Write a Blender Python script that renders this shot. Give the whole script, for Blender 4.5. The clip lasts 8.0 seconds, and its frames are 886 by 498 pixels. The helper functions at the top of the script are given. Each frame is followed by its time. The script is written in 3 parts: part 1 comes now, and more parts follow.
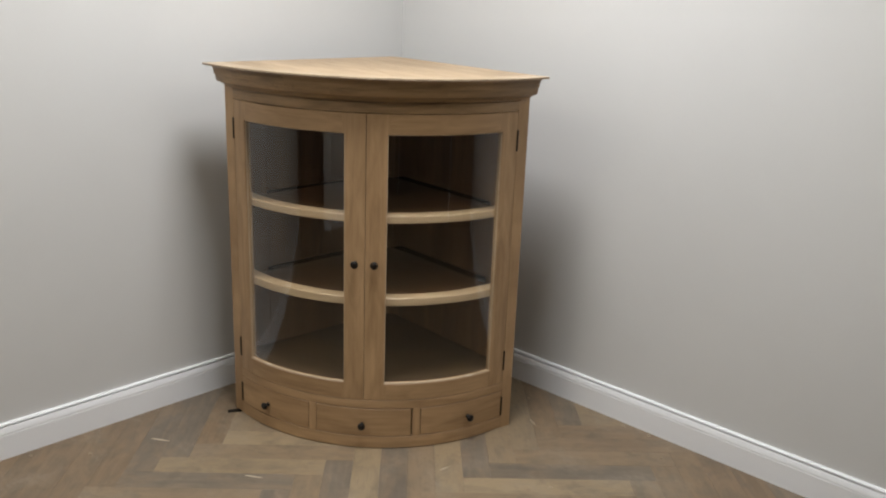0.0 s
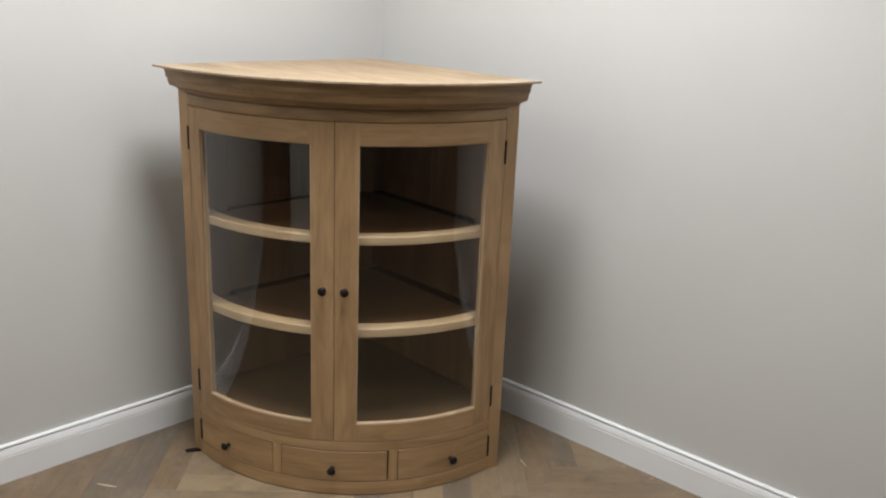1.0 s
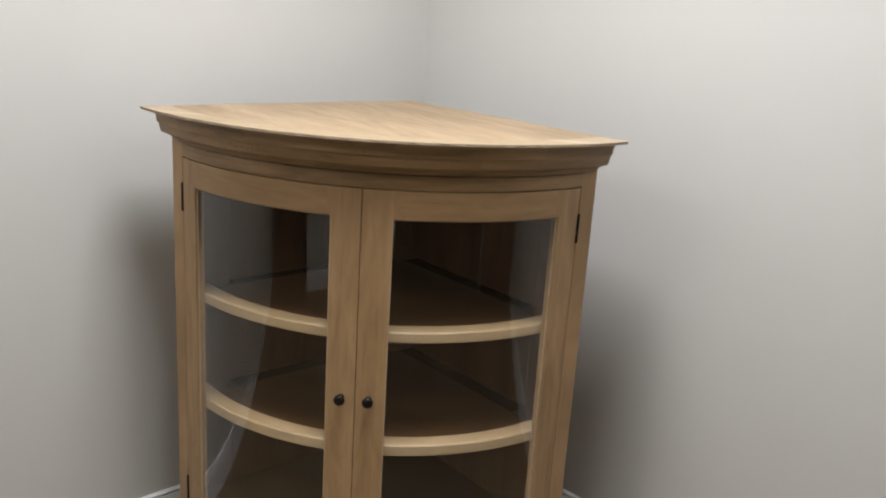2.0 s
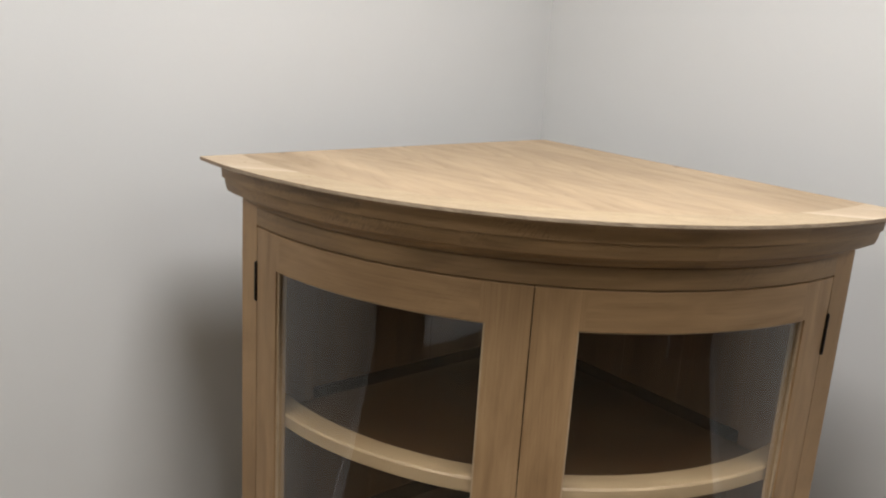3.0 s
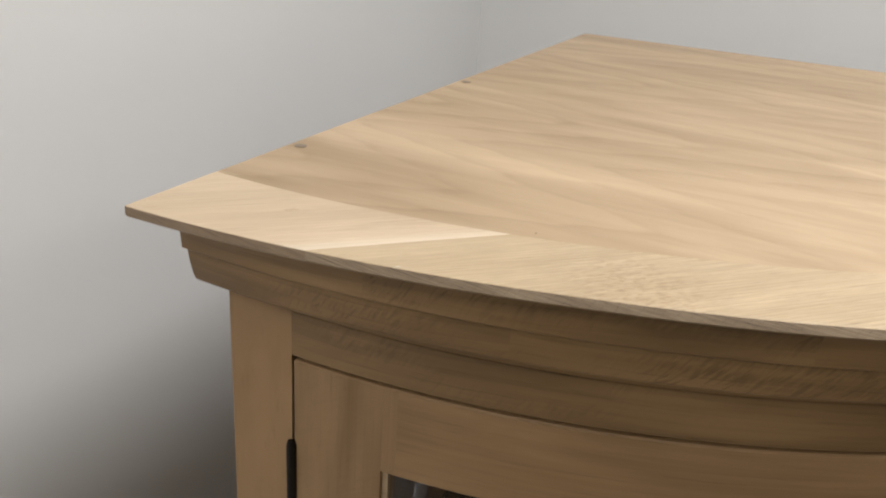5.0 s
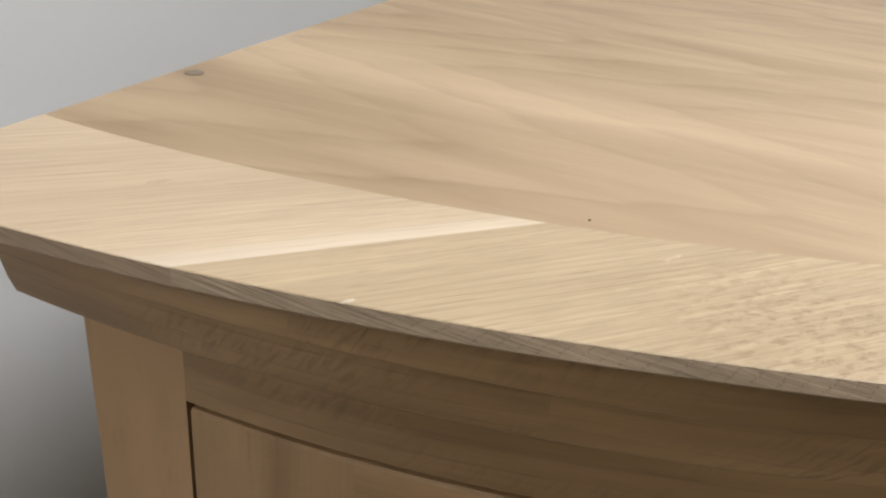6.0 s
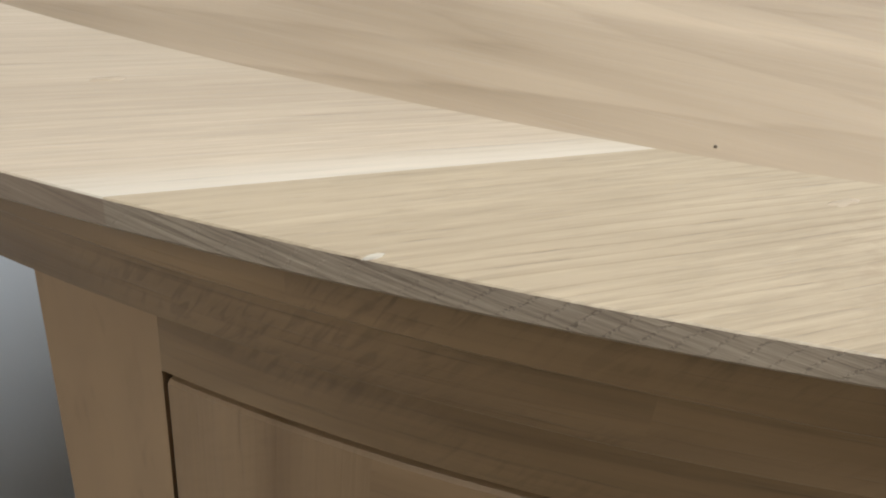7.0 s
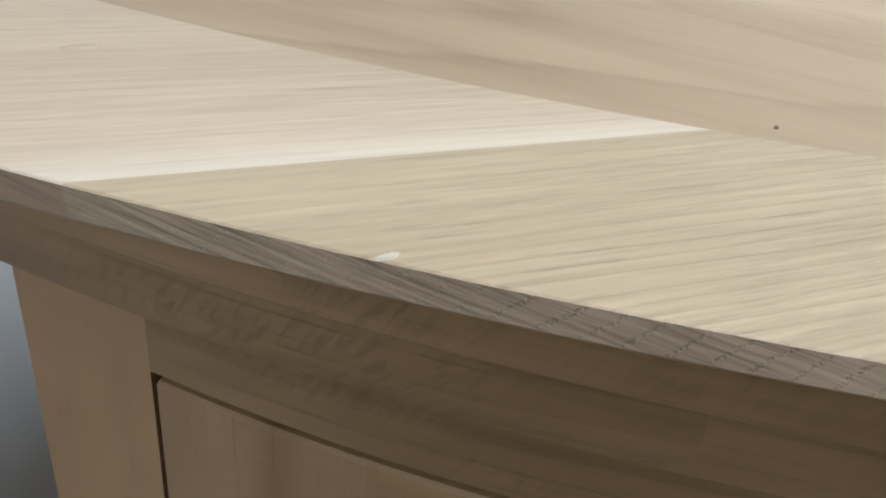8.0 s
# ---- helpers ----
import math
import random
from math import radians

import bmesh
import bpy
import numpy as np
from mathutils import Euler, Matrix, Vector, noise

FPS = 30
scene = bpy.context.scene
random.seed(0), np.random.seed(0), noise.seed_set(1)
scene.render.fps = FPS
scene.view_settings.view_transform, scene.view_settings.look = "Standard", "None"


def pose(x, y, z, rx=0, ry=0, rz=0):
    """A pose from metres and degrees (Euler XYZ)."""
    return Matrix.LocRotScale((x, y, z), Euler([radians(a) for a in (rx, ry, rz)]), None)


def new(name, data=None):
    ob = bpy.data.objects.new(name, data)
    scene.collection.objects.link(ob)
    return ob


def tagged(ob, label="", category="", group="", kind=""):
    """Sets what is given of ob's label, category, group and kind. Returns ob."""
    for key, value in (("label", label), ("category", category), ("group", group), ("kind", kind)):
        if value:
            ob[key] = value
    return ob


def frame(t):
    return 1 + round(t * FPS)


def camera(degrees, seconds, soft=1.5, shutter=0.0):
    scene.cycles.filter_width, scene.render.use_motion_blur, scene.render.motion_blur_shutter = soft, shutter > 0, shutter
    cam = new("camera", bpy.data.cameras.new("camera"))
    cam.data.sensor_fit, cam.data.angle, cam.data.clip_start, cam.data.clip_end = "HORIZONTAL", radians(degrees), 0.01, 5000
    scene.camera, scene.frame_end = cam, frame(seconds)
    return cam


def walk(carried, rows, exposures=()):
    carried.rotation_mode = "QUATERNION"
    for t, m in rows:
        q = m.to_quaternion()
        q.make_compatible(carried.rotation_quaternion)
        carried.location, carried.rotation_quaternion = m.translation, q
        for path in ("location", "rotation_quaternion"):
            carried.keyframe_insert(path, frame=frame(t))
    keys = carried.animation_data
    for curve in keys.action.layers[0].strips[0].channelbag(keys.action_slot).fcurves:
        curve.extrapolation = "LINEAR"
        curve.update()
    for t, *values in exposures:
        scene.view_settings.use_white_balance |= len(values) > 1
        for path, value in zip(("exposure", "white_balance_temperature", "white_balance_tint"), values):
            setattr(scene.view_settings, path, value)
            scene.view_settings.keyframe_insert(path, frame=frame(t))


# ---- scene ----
cam = camera(54.5, 8.0, soft=2.1)
PATH = [
    (0.0, 0.3380, 0.2185, 1.5125, 47.47, -17.01, 2.17),
    (0.5, 0.2374, 0.2513, 1.5250, 47.04, -17.50, 2.23),
    (0.7, 0.2010, 0.2970, 1.5010, 46.93, -17.13, 2.30),
    (1.0, 0.1452, 0.4560, 1.4807, 47.17, -16.66, 2.33),
    (1.2, 0.0927, 0.5822, 1.4987, 47.34, -17.08, 2.40),
    (2.3, -0.4690, 0.8240, 1.5010, 50.10, -15.01, 3.80),
    (2.5, -0.5886, 0.8689, 1.4972, 50.34, -15.25, 3.69),
    (2.7, -0.7250, 0.9150, 1.4850, 50.42, -15.01, 3.80),
    (3.0, -0.9361, 0.9628, 1.4834, 50.69, -14.74, 3.57),
    (3.2, -1.0880, 0.9390, 1.4680, 48.29, -14.54, 4.50),
    (3.5, -1.3034, 0.9611, 1.4685, 43.56, -16.83, 4.00),
    (3.7, -1.4330, 0.9660, 1.4770, 38.74, -18.06, 4.20),
    (4.0, -1.5801, 1.0071, 1.4613, 35.87, -18.78, 3.49),
    (4.2, -1.6760, 1.0570, 1.4460, 33.93, -19.17, 3.40),
    (4.5, -1.7961, 1.1375, 1.4389, 30.73, -20.93, 2.96),
    (5.0, -1.9361, 1.2194, 1.4119, 24.79, -22.82, 3.80),
    (5.2, -1.9693, 1.2493, 1.4059, 22.05, -23.78, 3.77),
    (6.3, -2.0307, 1.4109, 1.3362, 21.01, -27.36, 4.98),
    (6.5, -2.0367, 1.4189, 1.3282, 21.18, -28.18, 5.45),
    (6.8, -2.0428, 1.4254, 1.3165, 21.38, -30.09, 5.38),
    (7.0, -2.0551, 1.4376, 1.3174, 21.55, -30.27, 5.77),
    (7.2, -2.0656, 1.4451, 1.3136, 22.06, -30.08, 5.48),
    (7.5, -2.0699, 1.4507, 1.3078, 21.90, -30.36, 5.74),
    (7.8, -2.0670, 1.4551, 1.3050, 21.70, -30.90, 5.66),
    (8.0, -2.0656, 1.4552, 1.3071, 21.63, -31.23, 5.98),
]
walk(cam, [(t, pose(x, y, z, 90 + pitch, 0, yaw) @ pose(0, 0, 0, 0, 0, roll)) for t, x, y, z, yaw, pitch, roll in PATH],
     [(0.0, 0.13, 6450, 9.6), (0.5, 0.18, 6450, 9.6), (1.2, 0.17, 6450, 9.6), (2.5, 0.02, 6550, 10.2), (4.5, 0.0, 6550, 10.4), (5.2, 0.0, 6500, 10.4), (6.5, -0.08, 6110, 7.7), (7.0, -0.11, 5770, 5.7), (7.5, -0.12, 5560, 5.5), (8.0, -0.12, 5520, 5.3)])

# ---- light: square LED panels in the ceiling ----
CEILING = 2.50
# place, power and tint: tubes of slightly different age
PANELS = [(-1.37, 1.57, 29.8, (0.985, 0.980, 0.995)), (-1.62, -0.18, 11.5, (1.0, 0.92, 0.76)), (0.12, 2.08, 6.0, (1.0, 0.965, 0.87))]
LAMP_TINT = (1.0, 0.985, 0.965)
world = bpy.data.worlds.new("world")
scene.world = world
world.use_nodes = True
world.node_tree.nodes["Background"].inputs[0].default_value = (0.9, 0.95, 1.0, 1)
world.node_tree.nodes["Background"].inputs[1].default_value = 0.02


# ---- materials ----
class Nodes:
    """A small builder for node materials."""

    def __init__(self, name):
        self.mat = bpy.data.materials.new(name)
        self.mat.use_nodes = True
        self.tree = self.mat.node_tree
        self.bsdf = self.tree.nodes["Principled BSDF"]

    def add(self, kind, **values):
        node = self.tree.nodes.new(kind)
        for key, value in values.items():
            node.inputs[key.replace("_", " ")].default_value = value
        return node

    def link(self, a, b):
        self.tree.links.new(a, b)

    def math(self, op, a, b=None, clamp=False):
        node = self.tree.nodes.new("ShaderNodeMath")
        node.operation, node.use_clamp = op, clamp
        for i, v in enumerate((a, b)):
            if v is None:
                continue
            if isinstance(v, (int, float)):
                node.inputs[i].default_value = v
            else:
                self.link(v, node.inputs[i])
        return node.outputs[0]

    def scaled(self, vec, factors):
        node = self.tree.nodes.new("ShaderNodeVectorMath")
        node.operation = "MULTIPLY"
        self.link(vec, node.inputs[0])
        node.inputs[1].default_value = factors
        return node.outputs[0]

    def shifted(self, vec, other):
        node = self.tree.nodes.new("ShaderNodeVectorMath")
        self.link(vec, node.inputs[0])
        self.link(other, node.inputs[1])
        return node.outputs[0]

    def noise(self, vec, scale, detail=3.0, rough=0.55, distortion=0.0):
        node = self.tree.nodes.new("ShaderNodeTexNoise")
        self.link(vec, node.inputs["Vector"])
        for key, v in (("Scale", scale), ("Detail", detail), ("Roughness", rough), ("Distortion", distortion)):
            node.inputs[key].default_value = v
        return node.outputs["Fac"]

    def ramp(self, fac, stops):
        node = self.tree.nodes.new("ShaderNodeValToRGB")
        self.link(fac, node.inputs[0])
        while len(node.color_ramp.elements) < len(stops):
            node.color_ramp.elements.new(0.5)
        for e, (at, colour) in zip(node.color_ramp.elements, stops):
            e.position = at
            e.color = (*colour, 1) if len(colour) == 3 else colour
        return node.outputs[0]

    def mix(self, fac, a, b, mode="MIX"):
        node = self.tree.nodes.new("ShaderNodeMix")
        node.data_type, node.blend_type = "RGBA", mode
        for socket, v in ((node.inputs[0], fac), (node.inputs[6], a), (node.inputs[7], b)):
            if isinstance(v, (int, float)):
                socket.default_value = v
            elif isinstance(v, tuple):
                socket.default_value = (*v, 1)
            else:
                self.link(v, socket)
        return node.outputs[2]

    def range(self, fac, a, b, c=0.0, d=1.0):
        node = self.tree.nodes.new("ShaderNodeMapRange")
        self.link(fac, node.inputs[0])
        for i, v in enumerate((a, b, c, d)):
            node.inputs[i + 1].default_value = v
        return node.outputs[0]

    def bump(self, height, strength, distance):
        node = self.tree.nodes.new("ShaderNodeBump")
        node.inputs["Strength"].default_value = strength
        node.inputs["Distance"].default_value = distance
        self.link(height, node.inputs["Height"])
        self.link(node.outputs[0], self.bsdf.inputs["Normal"])

    def done(self, colour=None, rough=None, metal=0.0):
        for key, v in (("Base Color", colour), ("Roughness", rough)):
            if v is None:
                continue
            if isinstance(v, tuple):
                self.bsdf.inputs[key].default_value = (*v, 1)
            elif isinstance(v, (int, float)):
                self.bsdf.inputs[key].default_value = v
            else:
                self.link(v, self.bsdf.inputs[key])
        self.bsdf.inputs["Metallic"].default_value = metal
        return self.mat


def oak(name, light, dark, period=0.007, ring=0.3, warp=0.05, blotch=0.45, pore=0.45, slant=0.0, speck_scale=(26.0, 700.0, 700.0), spread=0.08, figure=0.35, swirl=(3.5, 20.0), fleck=0.0, burr=None, sap=None, calm=None, cathedral=None, tail=0.5, stray=0.55, hair=0.0):
    """Raw planed oak. The mesh attribute "grain" holds metres along, across and through the board.
    period: width of a growth ring; ring: how strongly rings show; warp: metres by which they wander."""
    n = Nodes(name)
    at_node = n.tree.nodes.new("ShaderNodeAttribute")
    at_node.attribute_name = "grain"
    info = n.tree.nodes.new("ShaderNodeObjectInfo")
    rnd = n.tree.nodes.new("ShaderNodeCombineXYZ")
    n.link(n.math("MULTIPLY", info.outputs["Random"], 31.0), rnd.inputs[0])
    n.link(n.math("MULTIPLY", info.outputs["Random"], 17.0), rnd.inputs[1])
    g = n.shifted(at_node.outputs["Vector"], rnd.outputs[0])
    sep = n.tree.nodes.new("ShaderNodeSeparateXYZ")
    n.link(g, sep.inputs[0])
    # growth rings: a dark porous line with a soft tail, bent by a slow wander
    wander = n.noise(n.scaled(g, (1.5, 6.5, 6.5)), 1.0, 2.5, 0.5)
    quiver = n.noise(n.scaled(g, (5.0, 60.0, 60.0)), 1.0, 2.0, 0.5)
    across = n.math("ADD", sep.outputs[1], n.math("MULTIPLY", sep.outputs[2], slant))
    if cathedral:
        # flat-sawn veneer leaves side by side: nested arches with their tips along each leaf's middle
        middle, leaf, taper = cathedral
        raw = n.tree.nodes.new("ShaderNodeSeparateXYZ")
        n.link(at_node.outputs["Vector"], raw.inputs[0])
        turn = n.math("ADD", n.math("MULTIPLY", n.math("SUBTRACT", raw.outputs[1], middle), 1.0 / leaf), 0.5)
        off = n.math("MULTIPLY", n.math("SUBTRACT", n.math("FRACT", turn), 0.5), leaf)
        off = n.math("SQRT", n.math("ADD", n.math("MULTIPLY", off, off), 0.00012))
        across = n.math("ADD", off, n.math("MULTIPLY", raw.outputs[0], taper))
    across = n.math("ADD", across, n.math("ADD", n.math("MULTIPLY", wander, warp), n.math("MULTIPLY", quiver, period * stray)))
    saw = n.math("FRACT", n.math("MULTIPLY", across, 1.0 / period))
    early = n.ramp(saw, [(0.0, (0.0, 0.0, 0.0)), (0.07, (1.0, 1.0, 1.0)), (0.20, (tail, tail, tail)), (0.52, (tail * 0.24, tail * 0.24, tail * 0.24)), (1.0, (0.0, 0.0, 0.0))])
    patch = n.noise(n.scaled(g, (1.8, 7.0, 7.0)), 1.0, 2.0, 0.5)
    rings = n.math("MULTIPLY", early, n.range(patch, 0.35, 0.65, 0.25, 1.0))
    if calm:
        # a stretch of the board, from one line on, where the rings fade out
        spot = n.tree.nodes.new("ShaderNodeSeparateXYZ")
        n.link(n.tree.nodes.new("ShaderNodeTexCoord").outputs["Object"], spot.inputs[0])
        slope = n.math("SUBTRACT", spot.outputs[1], n.math("MULTIPLY", spot.outputs[0], calm[2]))
        rings = n.math("MULTIPLY", rings, n.range(n.math("ADD", slope, n.math("MULTIPLY", patch, 0.02)), calm[0], calm[1], 1.0, 0.12))
    # broad tone, soft streaks and fine fibre
    broad = n.noise(n.scaled(g, (1.1, 8.0, 8.0)), 1.3, 4.0, 0.6)
    streak = n.noise(n.scaled(g, (2.4, 70.0, 70.0)), 1.0, 3.0, 0.6)
    fibre = n.noise(n.scaled(g, (9.0, 420.0, 420.0)), 1.0, 2.0, 0.6)
    tone = n.math("MULTIPLY", n.range(broad, 0.3, 0.7), blotch)
    tone = n.math("ADD", tone, n.math("MULTIPLY", n.range(streak, 0.28, 0.72), 0.22))
    tone = n.math("ADD", tone, n.math("MULTIPLY", n.range(fibre, 0.25, 0.75), 0.12))
    curl = n.noise(n.scaled(g, (swirl[0], swirl[1], swirl[1])), 1.0, 3.0, 0.5, 0.9)
    tone = n.math("ADD", tone, n.math("MULTIPLY", n.range(curl, 0.3, 0.7), figure))
    tone = n.math("ADD", tone, 0.5 - (blotch + figure + 0.34) / 2)
    tone = n.math("SUBTRACT", tone, n.math("MULTIPLY", n.math("SUBTRACT", rings, 0.22), ring))
    colour = n.ramp(tone, [(0.08, dark), (0.5, tuple((a + b) / 2 for a, b in zip(light, dark))), (0.92, light)])
    pores = n.noise(n.scaled(g, speck_scale), 1.0, 2.0, 0.6)
    speck = n.math("MULTIPLY", n.range(pores, 0.56, 0.70), n.range(early, 0.05, 0.6, 0.35, 1.0))
    colour = n.mix(n.math("MULTIPLY", speck, pore), colour, tuple(c * 0.45 for c in dark))
    if fleck:
        # medullary rays: short flakes that cross the grain, in patches
        turned = n.tree.nodes.new("ShaderNodeMapping")
        n.link(g, turned.inputs["Vector"])
        turned.inputs["Rotation"].default_value = (0.0, 0.0, 0.55)
        rays = n.noise(n.scaled(turned.outputs[0], (420.0, 75.0, 120.0)), 1.0, 2.0, 0.5, 0.5)
        where = n.range(n.noise(n.scaled(g, (5.0, 16.0, 16.0)), 1.0, 2.0, 0.5), 0.52, 0.66)
        colour = n.mix(n.math("MULTIPLY", n.math("MULTIPLY", n.range(rays, 0.52, 0.64), where), fleck), colour, tuple(c * 0.62 for c in dark))
        colour = n.mix(n.math("MULTIPLY", n.math("MULTIPLY", n.range(rays, 0.46, 0.36), where), fleck * 0.6), colour, light)
    if sap:
        # pale sapwood along one edge of the board: a line through a place, its direction and the band's width
        place, deg, width = sap
        co = n.tree.nodes.new("ShaderNodeTexCoord").outputs["Object"]
        cut = n.tree.nodes.new("ShaderNodeVectorMath")
        cut.operation = "DOT_PRODUCT"
        n.link(co, cut.inputs[0])
        cut.inputs[1].default_value = (-math.sin(radians(deg)), math.cos(radians(deg)), 0.0)
        away = n.math("ABSOLUTE", n.math("SUBTRACT", cut.outputs["Value"], -math.sin(radians(deg)) * place[0] + math.cos(radians(deg)) * place[1]))
        away = n.math("ADD", away, n.math("MULTIPLY", n.math("SUBTRACT", streak, 0.5), width * 0.8))
        colour = n.mix(n.range(away, width, 0.0, 0.0, 0.6), colour, (0.62, 0.545, 0.43))
    if burr:
        # pitted burr figure round given places
        co = n.tree.nodes.new("ShaderNodeTexCoord").outputs["Object"]
        pits = n.noise(n.scaled(co, (190.0, 420.0, 200.0)), 1.0, 3.0, 0.65, 0.6)
        for place, size in burr:
            gap = n.tree.nodes.new("ShaderNodeVectorMath")
            gap.operation = "DISTANCE"
            n.link(co, gap.inputs[0])
            gap.inputs[1].default_value = place
            near_it = n.range(gap.outputs["Value"], size, size * 0.3)
            colour = n.mix(n.math("MULTIPLY", n.math("MULTIPLY", n.range(pits, 0.48, 0.64), near_it), 0.55), colour, (dark[0] * 0.72, dark[1] * 0.58, dark[2] * 0.5))
    if hair:
        # short torn fibres that the plane has left, darker and paler than the wood
        torn = n.noise(n.scaled(g, (38.0, 760.0, 760.0)), 1.0, 4.0, 0.7, 0.3)
        rough = n.range(n.noise(n.scaled(g, (5.0, 22.0, 22.0)), 1.0, 3.0, 0.6), 0.35, 0.6, 0.35, 1.0)
        colour = n.mix(n.math("MULTIPLY", n.math("MULTIPLY", n.range(torn, 0.50, 0.68), rough), hair), colour, tuple(c * 0.8 for c in dark))
        colour = n.mix(n.math("MULTIPLY", n.math("MULTIPLY", n.range(torn, 0.48, 0.32), rough), hair), colour, tuple(c * 1.22 for c in light))
    tint = n.tree.nodes.new("ShaderNodeHueSaturation")
    n.link(colour, tint.inputs["Color"])
    n.link(n.range(info.outputs["Random"], 0, 1, 1 - spread, 1 + spread), tint.inputs["Value"])
    n.bump(n.math("SUBTRACT", n.math("MULTIPLY", fibre, 0.4), speck), 0.25, 0.0005)
    return n.done(tint.outputs[0], n.range(fibre, 0.2, 0.8, 0.42, 0.58))


def paint(name, colour, rough, grain=0.0004, mottle=0.06):
    n = Nodes(name)
    co = n.tree.nodes.new("ShaderNodeTexCoord").outputs["Object"]
    slow = n.noise(co, 1.7, 4.0, 0.6)
    quick = n.noise(co, 160.0, 3.0, 0.6)
    a = tuple(c * (1 - mottle) for c in colour)
    b = tuple(min(1.0, c * (1 + mottle * 0.6)) for c in colour)
    col = n.ramp(n.math("ADD", n.math("MULTIPLY", slow, 0.8), n.math("MULTIPLY", quick, 0.2)), [(0.3, a), (0.7, b)])
    n.bump(quick, 0.2, grain)
    return n.done(col, n.range(quick, 0.2, 0.8, rough - 0.05, rough + 0.08))


def plank_wood(name, stops):
    """Weathered engineered boards. stops: the base colours among which chance picks."""
    n = Nodes(name)
    co = n.tree.nodes.new("ShaderNodeTexCoord").outputs["Object"]
    info = n.tree.nodes.new("ShaderNodeObjectInfo")
    geo = n.tree.nodes.new("ShaderNodeNewGeometry")
    chance = n.math("FRACT", n.math("ADD", info.outputs["Random"], n.math("MULTIPLY", geo.outputs["Random Per Island"], 7.31)))
    off = n.tree.nodes.new("ShaderNodeCombineXYZ")
    n.link(n.math("MULTIPLY", chance, 53.0), off.inputs[0])
    n.link(n.math("MULTIPLY", chance, 29.0), off.inputs[2])
    g = n.shifted(co, off.outputs[0])
    base = n.ramp(chance, stops)
    streak = n.noise(n.scaled(g, (3.0, 40.0, 40.0)), 1.0, 5.0, 0.65, 0.4)
    fine = n.noise(n.scaled(g, (14.0, 300.0, 300.0)), 1.0, 3.0, 0.6)
    cloud = n.noise(n.scaled(g, (9.0, 17.0, 17.0)), 1.0, 5.0, 0.65, 0.5)
    col = n.mix(n.range(streak, 0.32, 0.68, 0.0, 0.32), base, (0.30, 0.225, 0.14))
    col = n.mix(n.range(cloud, 0.45, 0.70, 0.0, 0.5), col, (0.098, 0.083, 0.064))
    worn = n.noise(n.scaled(g, (4.0, 9.0, 9.0)), 1.0, 4.0, 0.7, 1.2)
    col = n.mix(n.range(worn, 0.48, 0.64, 0.0, 0.34), col, (0.275, 0.192, 0.112))
    col = n.mix(n.range(fine, 0.55, 0.8, 0.0, 0.35), col, (0.07, 0.055, 0.04))
    # scuffs and pale plaster dust that lie across several boards
    here = geo.outputs["Position"]
    dust = n.noise(here, 5.5, 5.0, 0.65, 0.6)
    scuff = n.noise(n.scaled(here, (1.0, 2.2, 1.0)), 26.0, 4.0, 0.7)
    col = n.mix(n.math("MULTIPLY", n.range(dust, 0.50, 0.72), n.range(scuff, 0.38, 0.66, 0.20, 0.6)), col, (0.30, 0.255, 0.195))
    grime = n.noise(here, 11.0, 4.0, 0.6)
    col = n.mix(n.range(grime, 0.56, 0.74, 0.0, 0.4), col, (0.075, 0.058, 0.042))
    n.bump(fine, 0.3, 0.0006)
    return n.done(col, n.range(dust, 0.3, 0.7, 0.36, 0.62))


PORES = (26.0, 700.0, 700.0)
OAK = oak("raw_oak", (0.452, 0.294, 0.155), (0.222, 0.131, 0.061), 0.006, 0.07, 0.05, 0.36, 0.25, 0.0, PORES, 0.06, 0.42, (5.0, 26.0), 0.08)
OAK_FLECK = oak("flecked_oak", (0.350, 0.221, 0.108), (0.158, 0.095, 0.042), 0.009, 0.16, 0.07, 0.42, 0.3, 0.0, PORES, 0.06, 0.5, (5.0, 28.0), 0.45)
OAK_PANEL = oak("oak_veneer_panel", (0.460, 0.342, 0.218), (0.250, 0.172, 0.096), 0.034, 0.28, 0.055, 0.40, 0.15, 0.0, PORES, 0.02, 0.42, (5.0, 18.0), 0.0, None, None, None, (3.69 - 0.654, 0.19, 0.33), 0.5, 0.55, 0.13)
OAK_PALE = oak("pale_oak", (0.515, 0.406, 0.282), (0.345, 0.257, 0.166), 0.0040, 0.16, 0.02, 0.4, 0.25, 0.0, PORES, 0.02, 0.3, (4.0, 60.0), 0.0, None, ((-0.369, -0.629), -179.9, 0.011), None, None, 0.5, 0.55, 0.3)
OAK_LINED = oak("oak_with_open_rings", (0.445, 0.343, 0.220), (0.248, 0.178, 0.102), 0.0027, 0.64, 0.016, 0.32, 0.40, 0.9, (70.0, 900.0, 900.0), 0.02, 0.24, (6.0, 60.0), 0.0,
                [((-0.335, -0.698, 1.25), 0.045), ((-0.16, -0.735, 1.25), 0.04), ((0.24, -0.72, 1.25), 0.04)], None, (-0.540, -0.520, 0.275), None, 0.22, 3.4, 0.55)


